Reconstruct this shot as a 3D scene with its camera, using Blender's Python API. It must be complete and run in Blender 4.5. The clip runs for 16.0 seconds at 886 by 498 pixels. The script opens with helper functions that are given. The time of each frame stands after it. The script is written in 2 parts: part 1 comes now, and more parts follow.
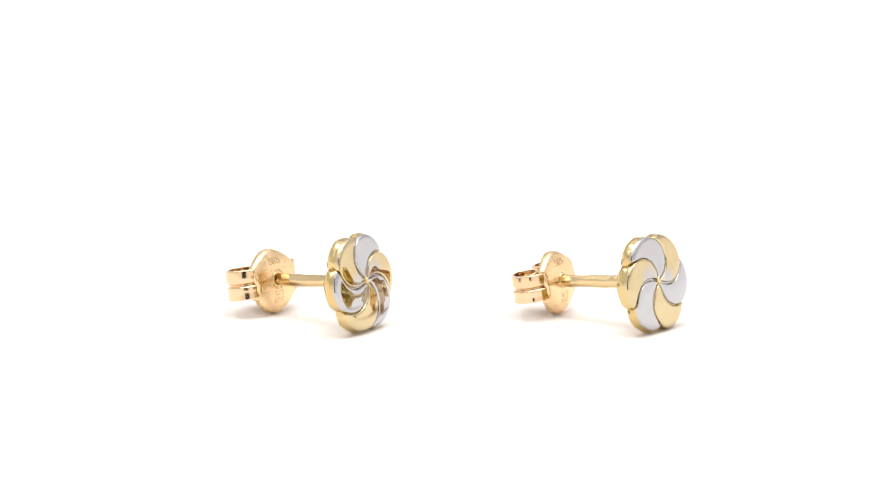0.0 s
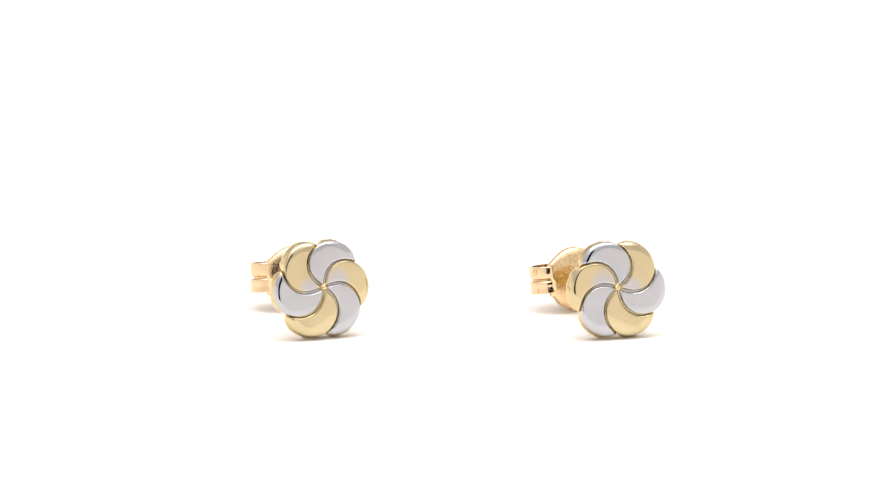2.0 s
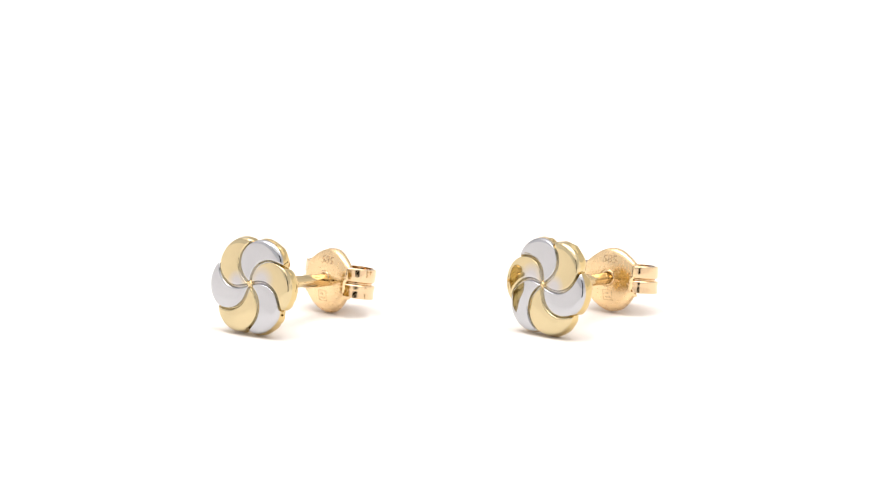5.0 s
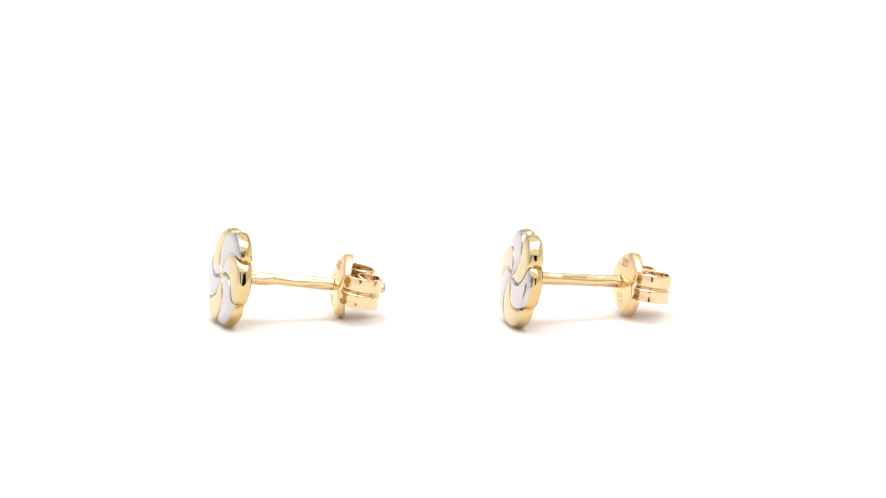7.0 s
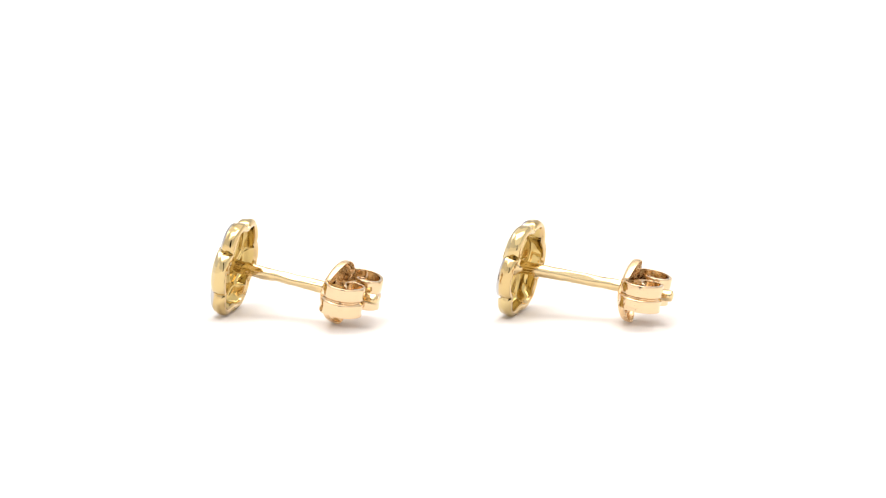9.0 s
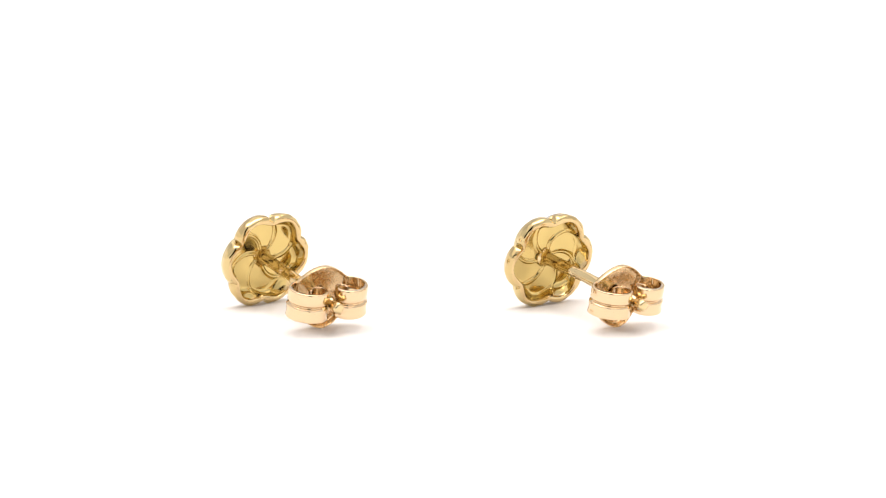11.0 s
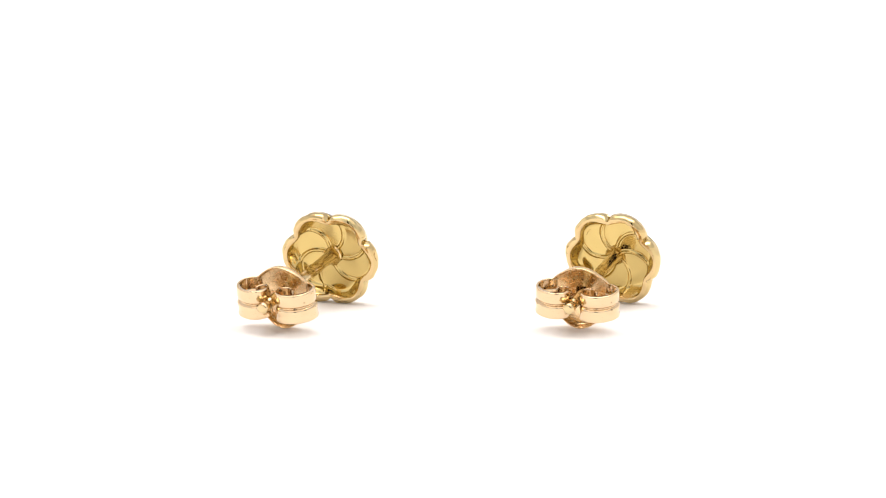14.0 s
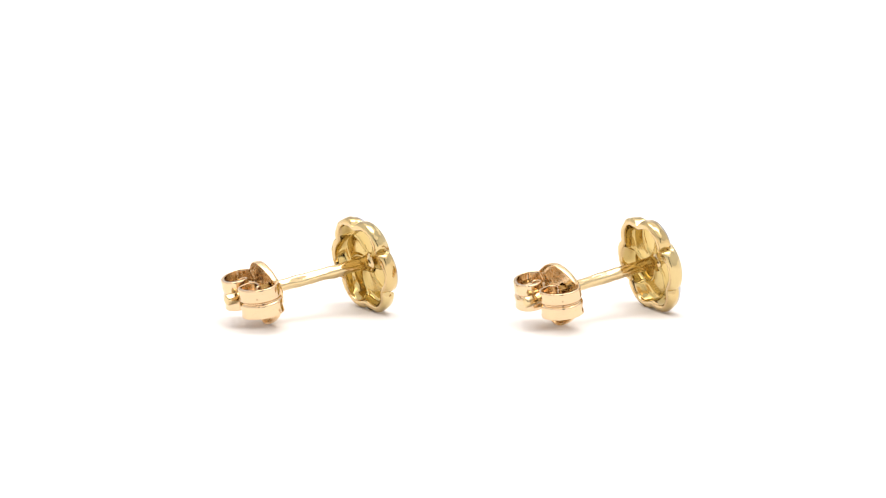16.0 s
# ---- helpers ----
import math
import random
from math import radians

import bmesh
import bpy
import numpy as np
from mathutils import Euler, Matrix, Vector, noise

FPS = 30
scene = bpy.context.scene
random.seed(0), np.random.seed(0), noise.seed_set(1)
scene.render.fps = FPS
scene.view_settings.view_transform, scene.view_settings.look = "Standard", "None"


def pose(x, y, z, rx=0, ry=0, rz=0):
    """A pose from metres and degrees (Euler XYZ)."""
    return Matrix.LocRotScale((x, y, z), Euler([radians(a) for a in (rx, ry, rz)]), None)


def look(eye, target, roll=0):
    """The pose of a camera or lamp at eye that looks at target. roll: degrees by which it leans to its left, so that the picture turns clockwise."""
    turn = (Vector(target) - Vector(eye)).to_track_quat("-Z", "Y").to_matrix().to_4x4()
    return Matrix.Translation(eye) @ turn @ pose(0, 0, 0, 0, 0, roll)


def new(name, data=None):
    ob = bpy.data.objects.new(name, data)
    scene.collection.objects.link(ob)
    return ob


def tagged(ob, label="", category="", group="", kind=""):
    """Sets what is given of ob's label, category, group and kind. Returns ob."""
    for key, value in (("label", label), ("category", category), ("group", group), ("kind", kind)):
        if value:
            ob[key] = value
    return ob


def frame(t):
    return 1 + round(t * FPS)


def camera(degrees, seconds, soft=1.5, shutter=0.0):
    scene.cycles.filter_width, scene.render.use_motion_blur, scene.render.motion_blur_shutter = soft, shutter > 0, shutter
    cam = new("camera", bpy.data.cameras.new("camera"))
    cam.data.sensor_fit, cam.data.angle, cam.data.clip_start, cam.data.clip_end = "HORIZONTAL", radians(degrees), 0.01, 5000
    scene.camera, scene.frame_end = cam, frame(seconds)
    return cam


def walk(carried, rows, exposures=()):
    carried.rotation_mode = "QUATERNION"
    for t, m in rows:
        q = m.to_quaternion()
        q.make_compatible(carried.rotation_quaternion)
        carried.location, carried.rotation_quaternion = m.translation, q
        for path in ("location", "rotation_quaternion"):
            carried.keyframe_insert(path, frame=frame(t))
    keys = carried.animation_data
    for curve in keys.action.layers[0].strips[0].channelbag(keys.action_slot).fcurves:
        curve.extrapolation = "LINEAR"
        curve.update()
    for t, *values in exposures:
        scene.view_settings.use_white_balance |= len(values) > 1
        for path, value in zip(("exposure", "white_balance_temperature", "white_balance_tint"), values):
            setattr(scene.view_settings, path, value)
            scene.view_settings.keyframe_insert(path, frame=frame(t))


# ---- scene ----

MM = 0.001
TILT, AWAY, ROLL = 12.93, 398.1 * MM, 0.0
AIM = Vector((0, 0, 4.72 * MM))
EYE = AIM + Vector((0, -math.cos(radians(TILT)), math.sin(radians(TILT)))) * AWAY
cam = camera(8.28, 16.0, soft=1.2)
walk(cam, [(0.0, look(EYE, AIM, ROLL)), (16.0, look(EYE, AIM, ROLL))])
scene.view_settings.exposure = 0.0

# ---- light: a white photo box under one large diffuse lamp, in a dark studio ----
world = bpy.data.worlds.new("studio_dark")
scene.world = world
world.use_nodes = True
world.node_tree.nodes["Background"].inputs[0].default_value = (0.017, 0.014, 0.012, 1)
world.node_tree.nodes["Background"].inputs[1].default_value = 1.0


def panel(name, wide, high, radiance, eye, target):
    """One evenly glowing diffuser panel of the photo box."""
    lamp = bpy.data.lights.new(name, "AREA")
    lamp.shape, lamp.size, lamp.size_y = "RECTANGLE", wide, high
    lamp.energy, lamp.color = math.pi * wide * high * radiance, (1.0, 0.972, 0.948)
    new(name, lamp).matrix_world = look(eye, target)


panel("panel_top", 0.68, 0.84, 0.74, (0, 0.04, 0.425), (0, 0.04001, 0))
# the bank of tubes behind the ceiling's diffuser
panel("tube_panel", 0.42, 0.24, 4.65, (0, 0.0, 0.423), (0, 0.00001, 0))


# ---- materials ----
def material(name):
    m = bpy.data.materials.new(name)
    m.use_nodes = True
    nt = m.node_tree
    return m, nt, nt.nodes["Principled BSDF"]


def add(nt, kind, **values):
    n = nt.nodes.new(kind)
    for key, value in values.items():
        n.inputs[key].default_value = value
    return n


def ramp(nt, source, stops):
    r = nt.nodes.new("ShaderNodeValToRGB")
    e = r.color_ramp.elements
    while len(e) < len(stops):
        e.new(0.5)
    for el, (p, c) in zip(e, stops):
        el.position, el.color = p, (*c, 1) if len(c) == 3 else c
    nt.links.new(source, r.inputs[0])
    return r


def metal(name, colour, rough, scratch=0.02, colour2=None, edge=None, spill=0):
    """Polished metal with faint swirls and specks; colour2 and edge: plating that ends at that depth along the post (mm)."""
    m, nt, b = material(name)
    b.inputs["Metallic"].default_value = 1.0
    co = nt.nodes.new("ShaderNodeTexCoord")
    big = add(nt, "ShaderNodeTexNoise", Scale=700.0, Detail=3.0)
    fine = add(nt, "ShaderNodeTexNoise", Scale=4500.0, Detail=4.0)
    nt.links.new(co.outputs["Object"], big.inputs["Vector"])
    nt.links.new(co.outputs["Object"], fine.inputs["Vector"])
    dark = tuple(c * 0.96 for c in colour)
    tone = ramp(nt, big.outputs["Fac"], [(0.35, dark), (0.62, colour)])
    out = tone.outputs["Color"]
    if colour2:
        sep = nt.nodes.new("ShaderNodeSeparateXYZ")
        nt.links.new(co.outputs["Object"], sep.inputs[0])
        wob = nt.nodes.new("ShaderNodeMath")
        wob.operation = "MULTIPLY_ADD"
        wob.inputs[1].default_value = 0.25 * MM
        nt.links.new(big.outputs["Fac"], wob.inputs[0])
        flat = nt.nodes.new("ShaderNodeVectorMath")
        flat.operation = "MULTIPLY"
        flat.inputs[1].default_value = (0, 1, 1)
        nt.links.new(co.outputs["Object"], flat.inputs[0])
        square = nt.nodes.new("ShaderNodeVectorMath")
        square.operation = "DOT_PRODUCT"
        nt.links.new(flat.outputs["Vector"], square.inputs[0])
        nt.links.new(flat.outputs["Vector"], square.inputs[1])
        dome = nt.nodes.new("ShaderNodeMath")
        dome.operation = "MULTIPLY_ADD"
        dome.inputs[1].default_value = 0.0165 / MM
        nt.links.new(square.outputs["Value"], dome.inputs[0])
        nt.links.new(sep.outputs["X"], dome.inputs[2])
        nt.links.new(dome.outputs[0], wob.inputs[2])
        rng = nt.nodes.new("ShaderNodeMapRange")
        rng.inputs["From Min"].default_value = (edge - 0.05) * MM
        rng.inputs["From Max"].default_value = (edge + 0.05) * MM
        nt.links.new(wob.outputs[0], rng.inputs["Value"])
        mix = nt.nodes.new("ShaderNodeMix")
        mix.data_type = "RGBA"
        nt.links.new(rng.outputs["Result"], mix.inputs["Factor"])
        mix.inputs["A"].default_value = (*colour2, 1)
        nt.links.new(out, mix.inputs["B"])
        out = mix.outputs["Result"]
    for y, z, radius in ((1.0, 0.5, 0.75), (-0.9, 0.12, 0.6)) if spill else ():
        # white plating that ran over the root of a yellow petal
        far = nt.nodes.new("ShaderNodeVectorMath")
        far.operation = "DISTANCE"
        far.inputs[1].default_value = (5.45 * MM, spill * y * MM, z * MM)
        nt.links.new(co.outputs["Object"], far.inputs[0])
        rng = nt.nodes.new("ShaderNodeMapRange")
        rng.inputs["From Min"].default_value = radius * 0.45 * MM
        rng.inputs["From Max"].default_value = radius * 1.35 * MM
        nt.links.new(far.outputs["Value"], rng.inputs["Value"])
        mix = nt.nodes.new("ShaderNodeMix")
        mix.data_type = "RGBA"
        nt.links.new(rng.outputs["Result"], mix.inputs["Factor"])
        mix.inputs["A"].default_value = (0.52, 0.515, 0.53, 1)
        nt.links.new(out, mix.inputs["B"])
        out = mix.outputs["Result"]
    # a few tiny dark specks
    cell = add(nt, "ShaderNodeTexVoronoi", Scale=480.0)
    nt.links.new(co.outputs["Object"], cell.inputs["Vector"])
    speck = ramp(nt, cell.outputs["Distance"], [(0.035, (0.45, 0.42, 0.38)), (0.06, (1, 1, 1))])
    tint = nt.nodes.new("ShaderNodeMix")
    tint.data_type, tint.blend_type = "RGBA", "MULTIPLY"
    tint.inputs["Factor"].default_value = 1.0
    nt.links.new(out, tint.inputs["A"])
    nt.links.new(speck.outputs["Color"], tint.inputs["B"])
    out = tint.outputs["Result"]
    nt.links.new(out, b.inputs["Base Color"])
    rr = ramp(nt, fine.outputs["Fac"], [(0.3, (rough * 0.7,) * 3), (0.75, (rough * 1.5,) * 3)])
    nt.links.new(rr.outputs["Color"], b.inputs["Roughness"])
    bump = add(nt, "ShaderNodeBump", Strength=scratch, Distance=0.02 * MM)
    nt.links.new(big.outputs["Fac"], bump.inputs["Height"])
    nt.links.new(bump.outputs["Normal"], b.inputs["Normal"])
    return m


def matte(name, colour, rough=0.9, scale=250.0):
    m, nt, b = material(name)
    co = nt.nodes.new("ShaderNodeTexCoord")
    n = add(nt, "ShaderNodeTexNoise", Scale=scale, Detail=5.0)
    nt.links.new(co.outputs["Object"], n.inputs["Vector"])
    r = ramp(nt, n.outputs["Fac"], [(0.3, tuple(c * 0.97 for c in colour)), (0.7, colour)])
    nt.links.new(r.outputs["Color"], b.inputs["Base Color"])
    b.inputs["Roughness"].default_value = rough
    b.inputs["Specular IOR Level"].default_value = 0.15
    return m


GOLD = metal("yellow_gold", (0.700, 0.555, 0.310), 0.10, 0.05)
SILVER = metal("rhodium_plating", (0.505, 0.520, 0.550), 0.032, 0.008, colour2=(0.621, 0.474, 0.227), edge=5.39)
PALE_A = metal("pale_yellow_gold", (0.620, 0.525, 0.320), 0.032, 0.008, colour2=(0.630, 0.500, 0.250), edge=5.33, spill=1)
PALE_B = metal("pale_yellow_gold", (0.620, 0.525, 0.320), 0.032, 0.008, colour2=(0.630, 0.500, 0.250), edge=5.33, spill=-1)
CUP = metal("brushed_yellow_gold", (0.635, 0.485, 0.190), 0.12, 0.10, colour2=(0.68, 0.515, 0.27), edge=4.78)
ROSE = metal("warm_gold", (0.760, 0.575, 0.365), 0.14, 0.10)
# the plate's gold made darker: shading of the stamped relief put into the colour
STAMP_SHADED = metal("shaded_stamp_gold", (0.666, 0.491, 0.291), 0.25)
PAPER = matte("white_paper", (0.90, 0.868, 0.845))
SATIN = metal("satin_warm_gold", (0.85, 0.63, 0.37), 0.22, 0.03)
FABRIC = matte("white_fabric", (0.66, 0.66, 0.67))


# ---- mesh helpers ----
def mesh_of(name, verts, faces, mat, smooth=True):
    me = bpy.data.meshes.new(name)
    me.from_pydata([tuple(c * MM for c in v) for v in verts], [], faces)
    me.materials.append(mat)
    me.update()
    bm = bmesh.new()
    bm.from_mesh(me)
    bmesh.ops.remove_doubles(bm, verts=bm.verts, dist=1e-7)
    bmesh.ops.recalc_face_normals(bm, faces=bm.faces)
    bm.to_mesh(me)
    bm.free()
    for p in me.polygons:
        p.use_smooth = smooth
    return me


def part(name, me, parent, label=""):
    ob = new(name, me)
    ob.parent = parent
    return tagged(ob, label)


def grid_faces(rows, cols, start=0, close=False):
    out = []
    for i in range(rows - 1):
        for j in range(cols if close else cols - 1):
            k = (j + 1) % cols
            out.append((start + i * cols + j, start + i * cols + k, start + (i + 1) * cols + k, start + (i + 1) * cols + j))
    return out


def box(name, lo, hi, mat):
    (x0, y0, z0), (x1, y1, z1) = lo, hi
    v = [(x, y, z) for x in (x0, x1) for y in (y0, y1) for z in (z0, z1)]
    f = [(0, 1, 3, 2), (4, 6, 7, 5), (0, 4, 5, 1), (2, 3, 7, 6), (0, 2, 6, 4), (1, 5, 7, 3)]
    return tagged(new(name, mesh_of(name, v, f, mat, False)), kind="structure")


# ---- the photo tent: level paper, and a rounded white fabric shell with a slot for the lens ----
HALF_X, HALF_Y, MID_Y, TOP = 345.0, 430.0, 45.0, 432.0
GAP, GAP_TOP, FILLET = 54.0, 395.0, 150.0


def rounded(a, shrink):
    """A point of the tent's rounded-rectangular plan."""
    c, s = math.cos(a), math.sin(a)
    x = math.copysign(abs(c) ** (2 / 3.4), c) * (HALF_X - shrink)
    y = math.copysign(abs(s) ** (2 / 3.4), s) * (HALF_Y - shrink)
    return x, MID_Y + y


def shell():
    edge = math.acos((GAP / HALF_X) ** 1.7)          # where the slot's upright edges lie on the plan
    span = 2 * math.pi - 2 * (math.pi / 2 - edge)
    n = 96
    turns = [-edge + span * i / n for i in range(n + 1)]
    curve = [(FILLET * (1 - math.sin(radians(90 * i / 16))), 0.05 + FILLET * (1 - math.cos(radians(90 * i / 16)))) for i in range(17)]
    upper = [(0, FILLET + 0.05), (0, 220), (0, 300), (0, GAP_TOP), (0, TOP)]

    def strip(name, prof, mat, label, thick):
        rows, cols, v = len(prof), n + 1, []
        for out in (0.0, thick):
            for inset, z in prof:
                v += [(*rounded(a, inset - out), z - (0.02 if out else 0)) for a in turns]
        f = grid_faces(rows, cols) + grid_faces(rows, cols, rows * cols)
        for k in range(rows - 1):
            for c in (0, cols - 1):
                q = k * cols + c
                f.append((q, q + cols, q + cols + rows * cols, q + rows * cols))
        tagged(new(name, mesh_of(name, v, f, mat)), label, name.replace("_", " "), kind="structure")

    strip("backdrop", curve, PAPER, "seamless white paper curving up all round", 1.0)
    strip("tent_wall", upper, FABRIC, "rounded white fabric wall of a photo tent", 4.0)
    # the piece over the slot
    y0 = rounded(-edge, 0)[1]
    box("wall_over_slot", (-GAP + 0.2, y0 - 4, GAP_TOP), (GAP - 0.2, y0, TOP), FABRIC)


box("ground", (-380, -440, -4), (380, 520, 0), PAPER)
shell()
box("ceiling", (-360, -395, TOP + 2), (360, 486, TOP + 10), FABRIC)

# ---- the ear studs; the post lies along x, the flower at its + end ----
FACE = 5.49          # place of the flower's face along the post
REAR = 4.32          # the flower's rim behind
R_LOBE, R_NOTCH = 3.24, 2.80
PLATE = -2.06        # the clutch's plate


def outline(s):
    return R_NOTCH + (R_LOBE - R_NOTCH) * max(0.0, math.sin(math.pi * s)) ** 0.62


def swirl(rn):
    return 50.0 * (1 - min(1.0, rn) ** 1.8)


def place(k, s, rn, spin, mirror, soft_edge=0.0, inset=0.0):
    around = outline(s) * (1 - soft_edge) + soft_edge * (R_NOTCH + (R_LOBE - R_NOTCH) * math.sin(math.pi * s) ** 1.7)
    r = max(0.0, rn * around - inset)
    a = radians(spin + 60 * (k + s) + swirl(rn))
    # the swirl meets a little off the middle of the face
    off = 1 - min(1.0, rn)
    return r, mirror * r * math.cos(a) + (0.11 if mirror > 0 else -0.06) * off, r * math.sin(a) + 0.11 * off


def groove(r, s):
    """How deep the channel between two petals is here (0 to 1)."""
    d = r * radians(60) * min(s, 1 - s) * 0.80
    t = min(1.0, max(0.0, d - 0.01) / 0.112)
    return (1 - t * t * (3 - 2 * t))


def face_height(r, rn, s):
    edge = (1 - rn) * outline(s)
    roll = 0.50
    drop = 0.0
    if edge < roll:
        q = 1 - edge / roll
        drop = 0.32 * (1 - math.sqrt(max(0.0, 1 - q ** 2.6)))
    swell = 0.026 * math.sin(math.pi * s) * min(1.0, r / 1.5)
    hub = 0.08 * max(0.0, 1 - r / 0.42)
    return FACE + swell - 0.0165 * r * r - drop - 0.205 * groove(r, s) * min(1, r / 0.35) - hub


def petal(k, spin, mirror, mat):
    ns, rings = 36, [0.02 + 0.75 * i / 22 for i in range(23)] + [0.77 + 0.23 * math.sin(radians(90 * i / 16)) for i in range(1, 17)]
    ss = [0.5 - 0.5 * math.cos(math.pi * (j / ns) ** 1.0) for j in range(ns + 1)]
    v = []
    for rn in rings:
        for s in ss:
            r, y, z = place(k, s, rn, spin, mirror)
            v.append((face_height(r, rn, s), y, z))
    wall = ((4.97, -0.02), (4.87, -0.055), (4.75, -0.08), (4.62, -0.08), (4.50, -0.055), (4.40, 0.0), (REAR, 0.12))
    for x, inset in wall:
        for s in ss:
            r, y, z = place(k, s, 1.0, spin, mirror, 0.0, inset)
            inside = REAR < x < 4.95
            fold = 0.13 * math.exp(-(min(s, 1 - s) / 0.065) ** 2) * (REAR < x)
            at = Vector((x, y + mirror * 9, z))
            dent = (0.055 * noise.noise(at * 1.15) + 0.045 * noise.noise(at * 2.5)) * inside
            hammer = 1 + (0.055 * noise.noise(at * 1.5 + Vector((5, 0, 0))) + 0.04 * noise.noise(at * 3.0) - fold) / 3 * (1 if inside else 0.5)
            v.append((x + dent, y * hammer, z * hammer))
    return mesh_of("petal", v, grid_faces(len(rings) + len(wall), ns + 1), mat)


def cup(spin, mirror):
    """The hollow back of the stamped flower: rounded lip, wall, floor with the ridges of the channels."""
    ns = 20
    cols = [(k, j / ns) for k in range(6) for j in range(ns)]
    v, rings = [], 0
    for inset, x in ((0.11, REAR + 0.004), (0.19, REAR - 0.03), (0.27, REAR - 0.01), (0.33, REAR + 0.07), (0.36, REAR + 0.20)):
        for k, s in cols:
            r, y, z = place(k, s, 1.0, spin, mirror, min(1, max(0, inset - 0.11) * 6), inset)
            v.append((x + 0.05 * noise.noise(Vector((y * 1.6, z * 1.6, mirror * 3.0))), y, z))
        rings += 1
    for i in range(0, 22):
        rn = 0.885 * (1 - i / 22) + 0.012
        q = max(0.0, (rn - 0.79) / 0.107)
        for k, s in cols:
            r, y, z = place(k, s, rn, spin, mirror, 1.0)
            lift = 0.15 * groove(r, s) * min(1, r / 0.5)
            swell = 0.05 * math.sin(math.pi * s) * min(1, r / 1.2) * (1 - q)
            v.append((FACE - 0.30 + swell - lift - (FACE - 0.30 - REAR - 0.26) * q ** 2.2, y, z))
        rings += 1
    return mesh_of("back_cup", v, grid_faces(rings, len(cols), 0, True), CUP)


def hub_star(spin, mirror):
    """The little six-pointed gold boss where the channels meet."""
    v = [(FACE + 0.035, 0.0, 0.0)]
    for x, f in ((FACE + 0.015, 0.5), (FACE - 0.06, 1.0), (FACE - 0.25, 1.15)):
        for j in range(24):
            a = radians(spin + 50 + 15 * j)
            r = f * (0.17 + 0.11 * max(0.0, math.cos(6 * (a - radians(spin + 50)))) ** 2)
            v.append((x, mirror * r * math.cos(a), r * math.sin(a)))
    f = [(0, 1 + j, 1 + (j + 1) % 24) for j in range(24)] + grid_faces(3, 24, 1, True)
    dy = 0.11 if mirror > 0 else -0.06
    return mesh_of("hub", [(x, y + dy, z + 0.11) for x, y, z in v], f, GOLD)


def lathe(name, prof, mat, n=28, wobble=0.0, seed=0.0):
    """A turned part round the post; prof: (x, radius)."""
    v = []
    for x, r in prof:
        for j in range(n):
            a = 2 * math.pi * j / n
            w = 1 + wobble * 0.55 * math.cos(4 * a + 0.6 * math.sin(0.8 * x + seed)) + wobble * noise.noise(Vector((x * 0.9 + seed, math.cos(a) * 1.2, math.sin(a) * 1.2))) + wobble * 0.25 * noise.noise(Vector((x * 3.1 + seed, math.cos(a) * 2, math.sin(a) * 2)))
            v.append((x, r * w * math.cos(a), r * w * math.sin(a)))
    f = grid_faces(len(prof), n, 0, True)
    f += [tuple(range(n)), tuple(range(len(v) - n, len(v)))]
    return mesh_of(name, v, f, mat)


def post(seed):
    prof = [(5.20, 0.70), (5.10, 0.60), (5.02, 0.53), (4.90, 0.47), (4.76, 0.43), (4.55, 0.40)]
    prof += [(4.4 - 0.2 * i, 0.405 if i < 13 else 0.375) for i in range(44)]
    prof += [(-4.50, 0.335), (-4.58, 0.29), (-4.70, 0.28), (-4.80, 0.36), (-5.36, 0.365), (-5.48, 0.33), (-5.54, 0.22), (-5.56, 0.10)]
    return lathe("post", prof, GOLD, 24, 0.13 if seed else 0.17, seed)


def post_mark():
    """A worn stamp on the post's side, as plain bars."""
    v, f = [], []
    for x0, z0, x1, z1 in ((2.75, -0.10, 2.85, 0.10), (2.98, -0.10, 3.20, -0.04), (2.98, 0.04, 3.20, 0.10), (3.34, -0.10, 3.44, 0.10), (3.58, -0.10, 3.80, -0.03)):
        b = len(v)
        v += [(x, y, z) for y in (0.30, 0.438) for x, z in ((x0, z0), (x1, z0), (x1, z1), (x0, z1))]
        f += [(b + 4, b + 5, b + 6, b + 7), (b, b + 3, b + 2, b + 1)] + [(b + i, b + (i + 1) % 4, b + 4 + (i + 1) % 4, b + 4 + i) for i in range(4)]
    return mesh_of("post_mark", v, f, STAMP_SHADED, False)


def plate_front(y, z):
    """The dished front of the clutch's plate."""
    r = math.hypot(y, z)
    return PLATE - 0.52 * (r / 2.1) ** 2.4 * (0.35 + 0.65 * abs(z) / max(r, 1e-6))


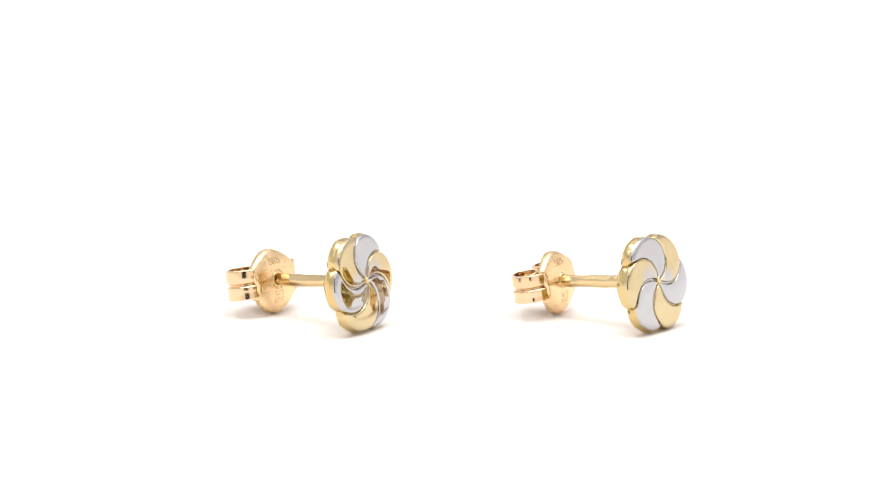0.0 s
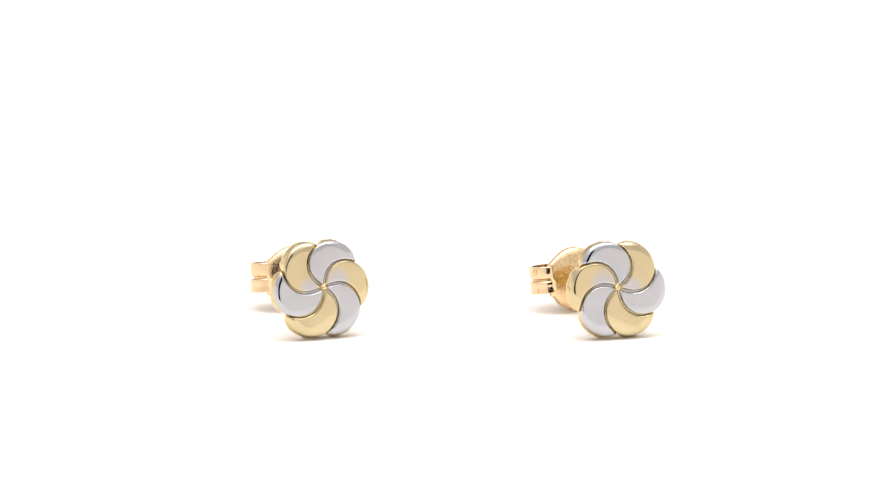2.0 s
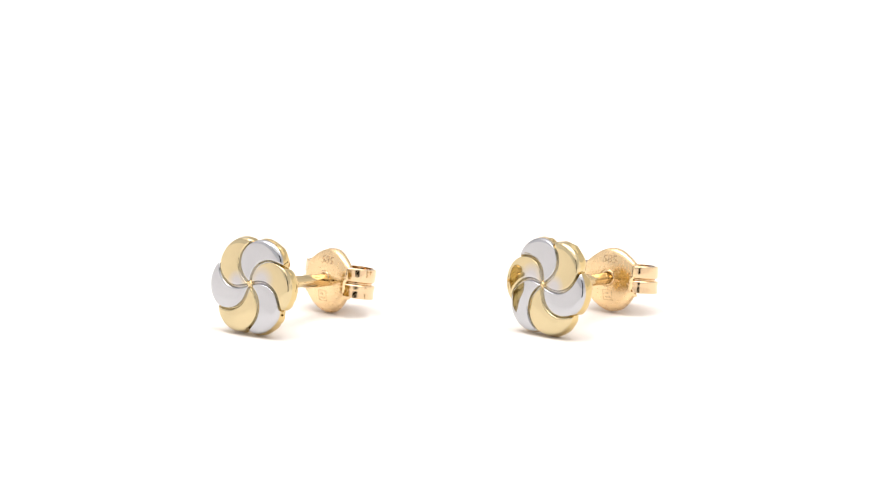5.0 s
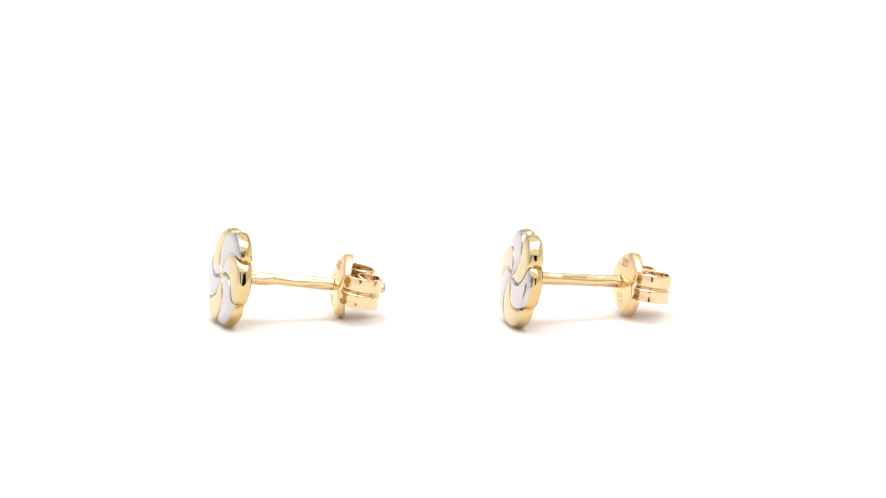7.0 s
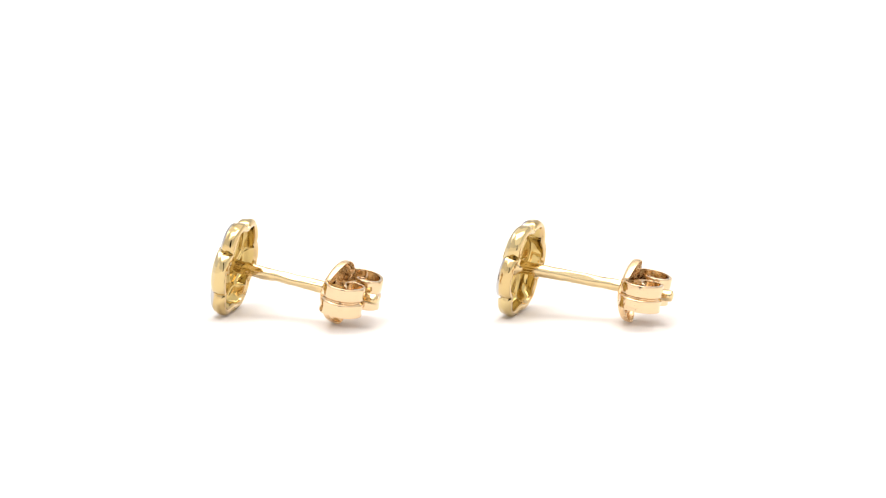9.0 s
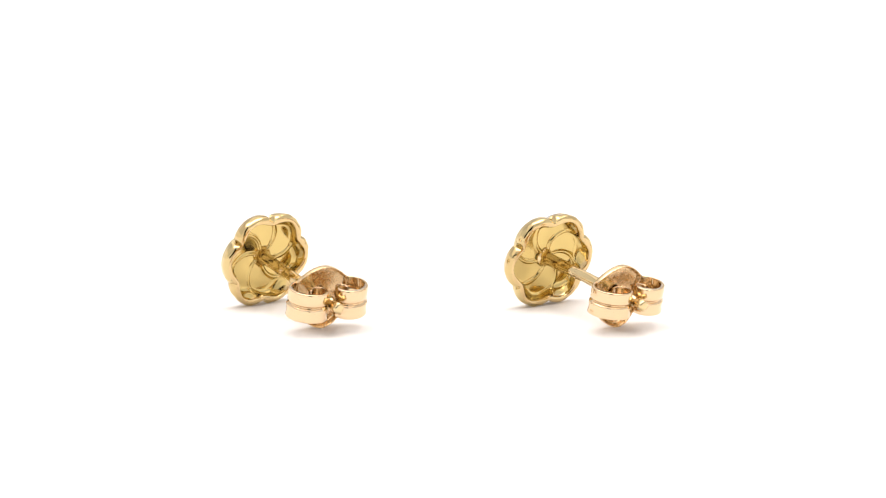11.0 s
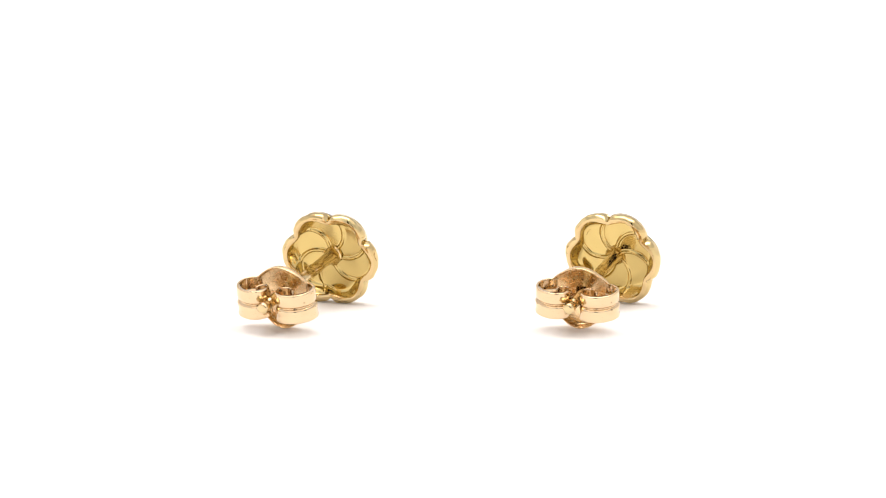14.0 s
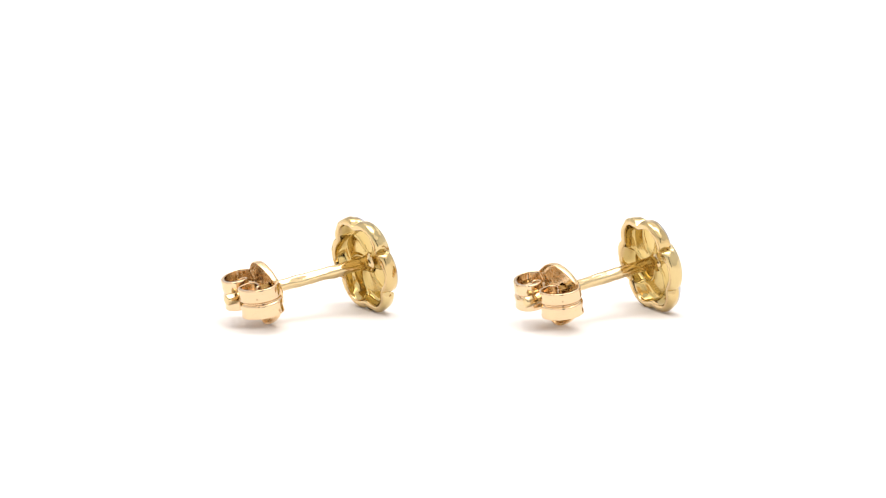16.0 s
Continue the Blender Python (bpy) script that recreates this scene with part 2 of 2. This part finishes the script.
def plate(top):
    """The clutch's dished plate, with flat sides and a hole for the post."""
    n = 96
    v = []

    def rim(a):
        c, s = abs(math.cos(a)), abs(math.sin(a))
        r = 0.5
        # a bell above, a rounder lobe below
        high, wide, bow = (top, 1.86, 1.12) if math.sin(a) > 0 else (2.24, 1.78, 0.85)
        while r < 2.26 and c * r < wide and s * r < 0.98 + (high - 0.98) * (1 - min(1, c * r / wide) ** 1.9) ** bow:
            r += 0.01
        # sheared tips where the strip was folded
        near = min(abs(a - radians(360 - 29)), abs(a - radians(180 + 29)))
        return r + 0.17 * math.exp(-(near / 0.06) ** 2)

    def ring(f, back, turned=0.0):
        for j in range(n):
            a = 2 * math.pi * j / n
            r = 0.42 + (rim(a) - 0.42) * f
            z = r * math.sin(a)
            flange = turned * (0.25 + 0.75 * abs(math.sin(a)))
            v.append((plate_front(r * math.cos(a), z) - back - flange, r * math.cos(a), z))

    rows = 0
    for f in (0, 0.04, 0.15, 0.3, 0.45, 0.6, 0.75, 0.86):
        ring(f, 0.06 if f == 0 else 0.0)
        rows += 1
    # the rim is turned back all round
    for f, back, turned in ((0.93, 0.02, 0.0), (0.97, 0.07, 0.0), (0.995, 0.13, 0.04), (1.0, 0.16, 0.16), (1.0, 0.17, 0.30), (0.99, 0.17, 0.36), (0.965, 0.17, 0.38), (0.945, 0.17, 0.34), (0.935, 0.17, 0.18), (0.91, 0.17, 0.06)):
        ring(f, back, turned)
        rows += 1
    for f in (0.86, 0.78, 0.70, 0.62, 0.55, 0.48, 0.41, 0.34, 0.26, 0.18, 0.1, 0.04, 0.0):
        ring(f, 0.17 + 0.05 * (max(0.0, 1 - (f / 0.78) ** 2)) ** 1.8)
        rows += 1
    fs = grid_faces(rows, n, 0, True)
    fs += [((rows - 1) * n + j, (rows - 1) * n + (j + 1) % n, (j + 1) % n, j) for j in range(n)]
    return mesh_of("plate", v, fs, SATIN)


def spline(pts, per=7):
    out = []
    for i in range(len(pts) - 1):
        p0, p1, p2, p3 = (Vector(pts[max(0, min(len(pts) - 1, i + d))]) for d in (-1, 0, 1, 2))
        for j in range(per):
            t = j / per
            out.append(0.5 * (2 * p1 + (p2 - p0) * t + (2 * p0 - 5 * p1 + 4 * p2 - p3) * t * t + (3 * p1 - p0 - 3 * p2 + p3) * t ** 3))
    return out + [Vector(pts[-1])]


def scroll(side, half):
    """One wing of the clutch: a strip with a pressed channel, rolled from the plate's edge back to the post."""
    path = spline([(-0.30, 1.66), (-0.38, 1.88), (-0.58, 2.24), (-1.02, 2.62), (-1.65, 2.70), (-2.30, 2.44), (-2.79, 1.84), (-2.92, 1.16), (-2.68, 0.62), (-2.20, 0.39), (-1.66, 0.43), (-1.34, 0.80), (-1.42, 1.22), (-1.70, 1.38)])
    thick = 0.15
    outer = [(-1.0, 0.0), (-0.985, -0.07), (-0.93, -0.075), (-0.7, -0.035), (-0.45, -0.03), (-0.20, -0.07), (-0.12, -0.05), (-0.06, 0.10), (0.0, 0.15), (0.05, 0.13), (0.11, 0.02), (0.20, -0.02), (0.5, -0.03), (0.90, -0.02), (0.985, 0.0), (1.0, 0.06)]
    v, m = [], 2 * len(outer)
    for i, p in enumerate(path):
        q = path[min(i + 1, len(path) - 1)] - path[max(i - 1, 0)]
        q.normalize()
        nrm = Vector((q.y, -q.x))        # towards the outside of the roll
        grow = min(1.0, 0.95 + 0.05 * i / 14) - 0.16 * max(0.0, (i / len(path) - 0.72) / 0.28)
        ring = [(h, -d) for h, d in outer] + [(h, -d - thick) for h, d in reversed(outer)]
        for h, d in ring:
            w = p + nrm * d
            v.append((PLATE + w.x, side * w.y, h * half * grow))
    f = grid_faces(len(path), m, 0, True)
    f += [tuple(range(m)), tuple(range(len(v) - m, len(v)))]
    return mesh_of("scroll", v, f, ROSE)


def eyelet():
    prof = [(PLATE - 0.10, 0.36), (PLATE + 0.02, 0.37), (PLATE + 0.045, 0.42), (PLATE + 0.03, 0.49), (PLATE - 0.04, 0.54)]
    return lathe("eyelet", prof, ROSE, 28)


def fineness():
    """The fineness number, and a framed hallmark as plain bars, on the plate's front."""
    cu = bpy.data.curves.new("fineness_mark", "FONT")
    cu.body, cu.size, cu.extrude, cu.align_x, cu.align_y = "585", 0.72 * MM, 0.008 * MM, "CENTER", "CENTER"
    tmp = new("tmp", cu)
    bpy.context.view_layer.update()
    me = bpy.data.meshes.new_from_object(tmp.evaluated_get(bpy.context.evaluated_depsgraph_get()))
    bpy.data.objects.remove(tmp)
    me.materials.clear()
    me.materials.append(STAMP_SHADED)
    for v in me.vertices:
        y, z = v.co.x / MM, v.co.y / MM + 1.20
        v.co = ((plate_front(y, z) + 0.016) * MM + v.co.z, y * MM, z * MM)
    return me


def hallmark():
    v, f = [], []
    for y0, z0, y1, z1 in ((-0.36, -0.36, 0.36, -0.30), (-0.36, 0.30, 0.36, 0.36), (-0.36, -0.30, -0.30, 0.30), (0.30, -0.30, 0.36, 0.30), (-0.19, -0.20, 0.19, -0.09), (-0.19, 0.05, 0.05, 0.19)):
        b = len(v)
        v += [(plate_front(y, z - 1.15) + x, y, z - 1.15) for x in (-0.03, 0.022) for y, z in ((y0, z0), (y1, z0), (y1, z1), (y0, z1))]
        f += [(b + 4, b + 5, b + 6, b + 7), (b, b + 3, b + 2, b + 1)] + [(b + i, b + (i + 1) % 4, b + 4 + (i + 1) % 4, b + 4 + i) for i in range(4)]
    return mesh_of("hallmark", v, f, STAMP_SHADED, False)


def stud(label, spin, mirror, seed, aside, high, lean, pitch, bend, flower_aside, clutch_aside, clutch_turn, band, top):
    root = new("ear_stud")
    tagged(root, label, "earring", "pair of ear studs")
    rest = pose(0, aside * MM, high * MM, 0, -lean, 0)
    made = []
    for k in range(6):
        silver = k % 2 == 1
        p = part("petal", petal(k, spin, mirror, SILVER if silver else PALE_A if mirror > 0 else PALE_B), root, "polished white rhodium petal" if silver else "polished yellow gold petal")
        made.append(p)
    made.append(part("hub", hub_star(spin, mirror), root, "small gold boss at the middle"))
    made.append(part("back_cup", cup(spin, mirror), root, "hollow yellow gold back with raised ridges"))
    made.append(part("post", post(seed), root, "slightly hammered yellow gold post"))
    for o in made:
        o.matrix_basis = rest
    if mirror > 0:
        part("post_mark", post_mark(), made[-1], "worn stamp on the post")
    # the flower is soldered slightly askew on its post
    askew = rest @ pose(FACE * MM, flower_aside * MM, 0, 0, -pitch, bend) @ pose(-FACE * MM, 0, 0)
    for o in made[:8]:
        o.matrix_basis = askew
    # the butterfly clutch slides on the post
    turn = rest @ pose((PLATE - 1.5) * MM, clutch_aside * MM, 0, *clutch_turn) @ pose((1.5 - PLATE) * MM, 0, 0)
    clutch = part("clutch", plate(top), root, "butterfly clutch of warm rose-tinted gold")
    clutch.matrix_basis = turn
    for side in (1, -1):
        part("scroll", scroll(side, band), clutch, "rolled strip with a pressed channel")
    part("eyelet", eyelet(), clutch)
    part("fineness_mark", fineness(), clutch, "stamped number 585")
    part("hallmark", hallmark(), clutch, "stamped framed hallmark")
    bpy.context.view_layer.update()
    low = min((o.matrix_world @ v.co).z for o in root.children_recursive for v in o.data.vertices)
    for o in root.children:
        o.matrix_basis = Matrix.Translation((0, 0, -low)) @ o.matrix_basis
    return root


stud_a = stud("flower ear stud in yellow and white gold with a butterfly clutch", 92, 1, 0.0, 0.202, 2.522, 7.35, 3.45, 5.9, 0.06, -0.144, (0.0, -4.0, -2.2), 0.98, 2.00)
stud_b = stud("mirror-image flower ear stud in yellow and white gold with clutch", 93, -1, 7.0, -0.130, 2.546, 6.94, 3.75, -4.2, -0.02, -0.022, (2.4, -3.2, 2.6), 0.89, 1.94)


# ---- both studs turn steadily about their own upright axes ----
def motions():
    times = [0.5 * i for i in range(33)]
    for thing, x, y, first in ((stud_a, -9.191, 0.0, -40.65), (stud_b, 9.642, -0.05, -34.17)):
        walk(thing, [(t, pose(x * MM, y * MM, 0, 0, 0, first - 18.148 * t)) for t in times])


motions()
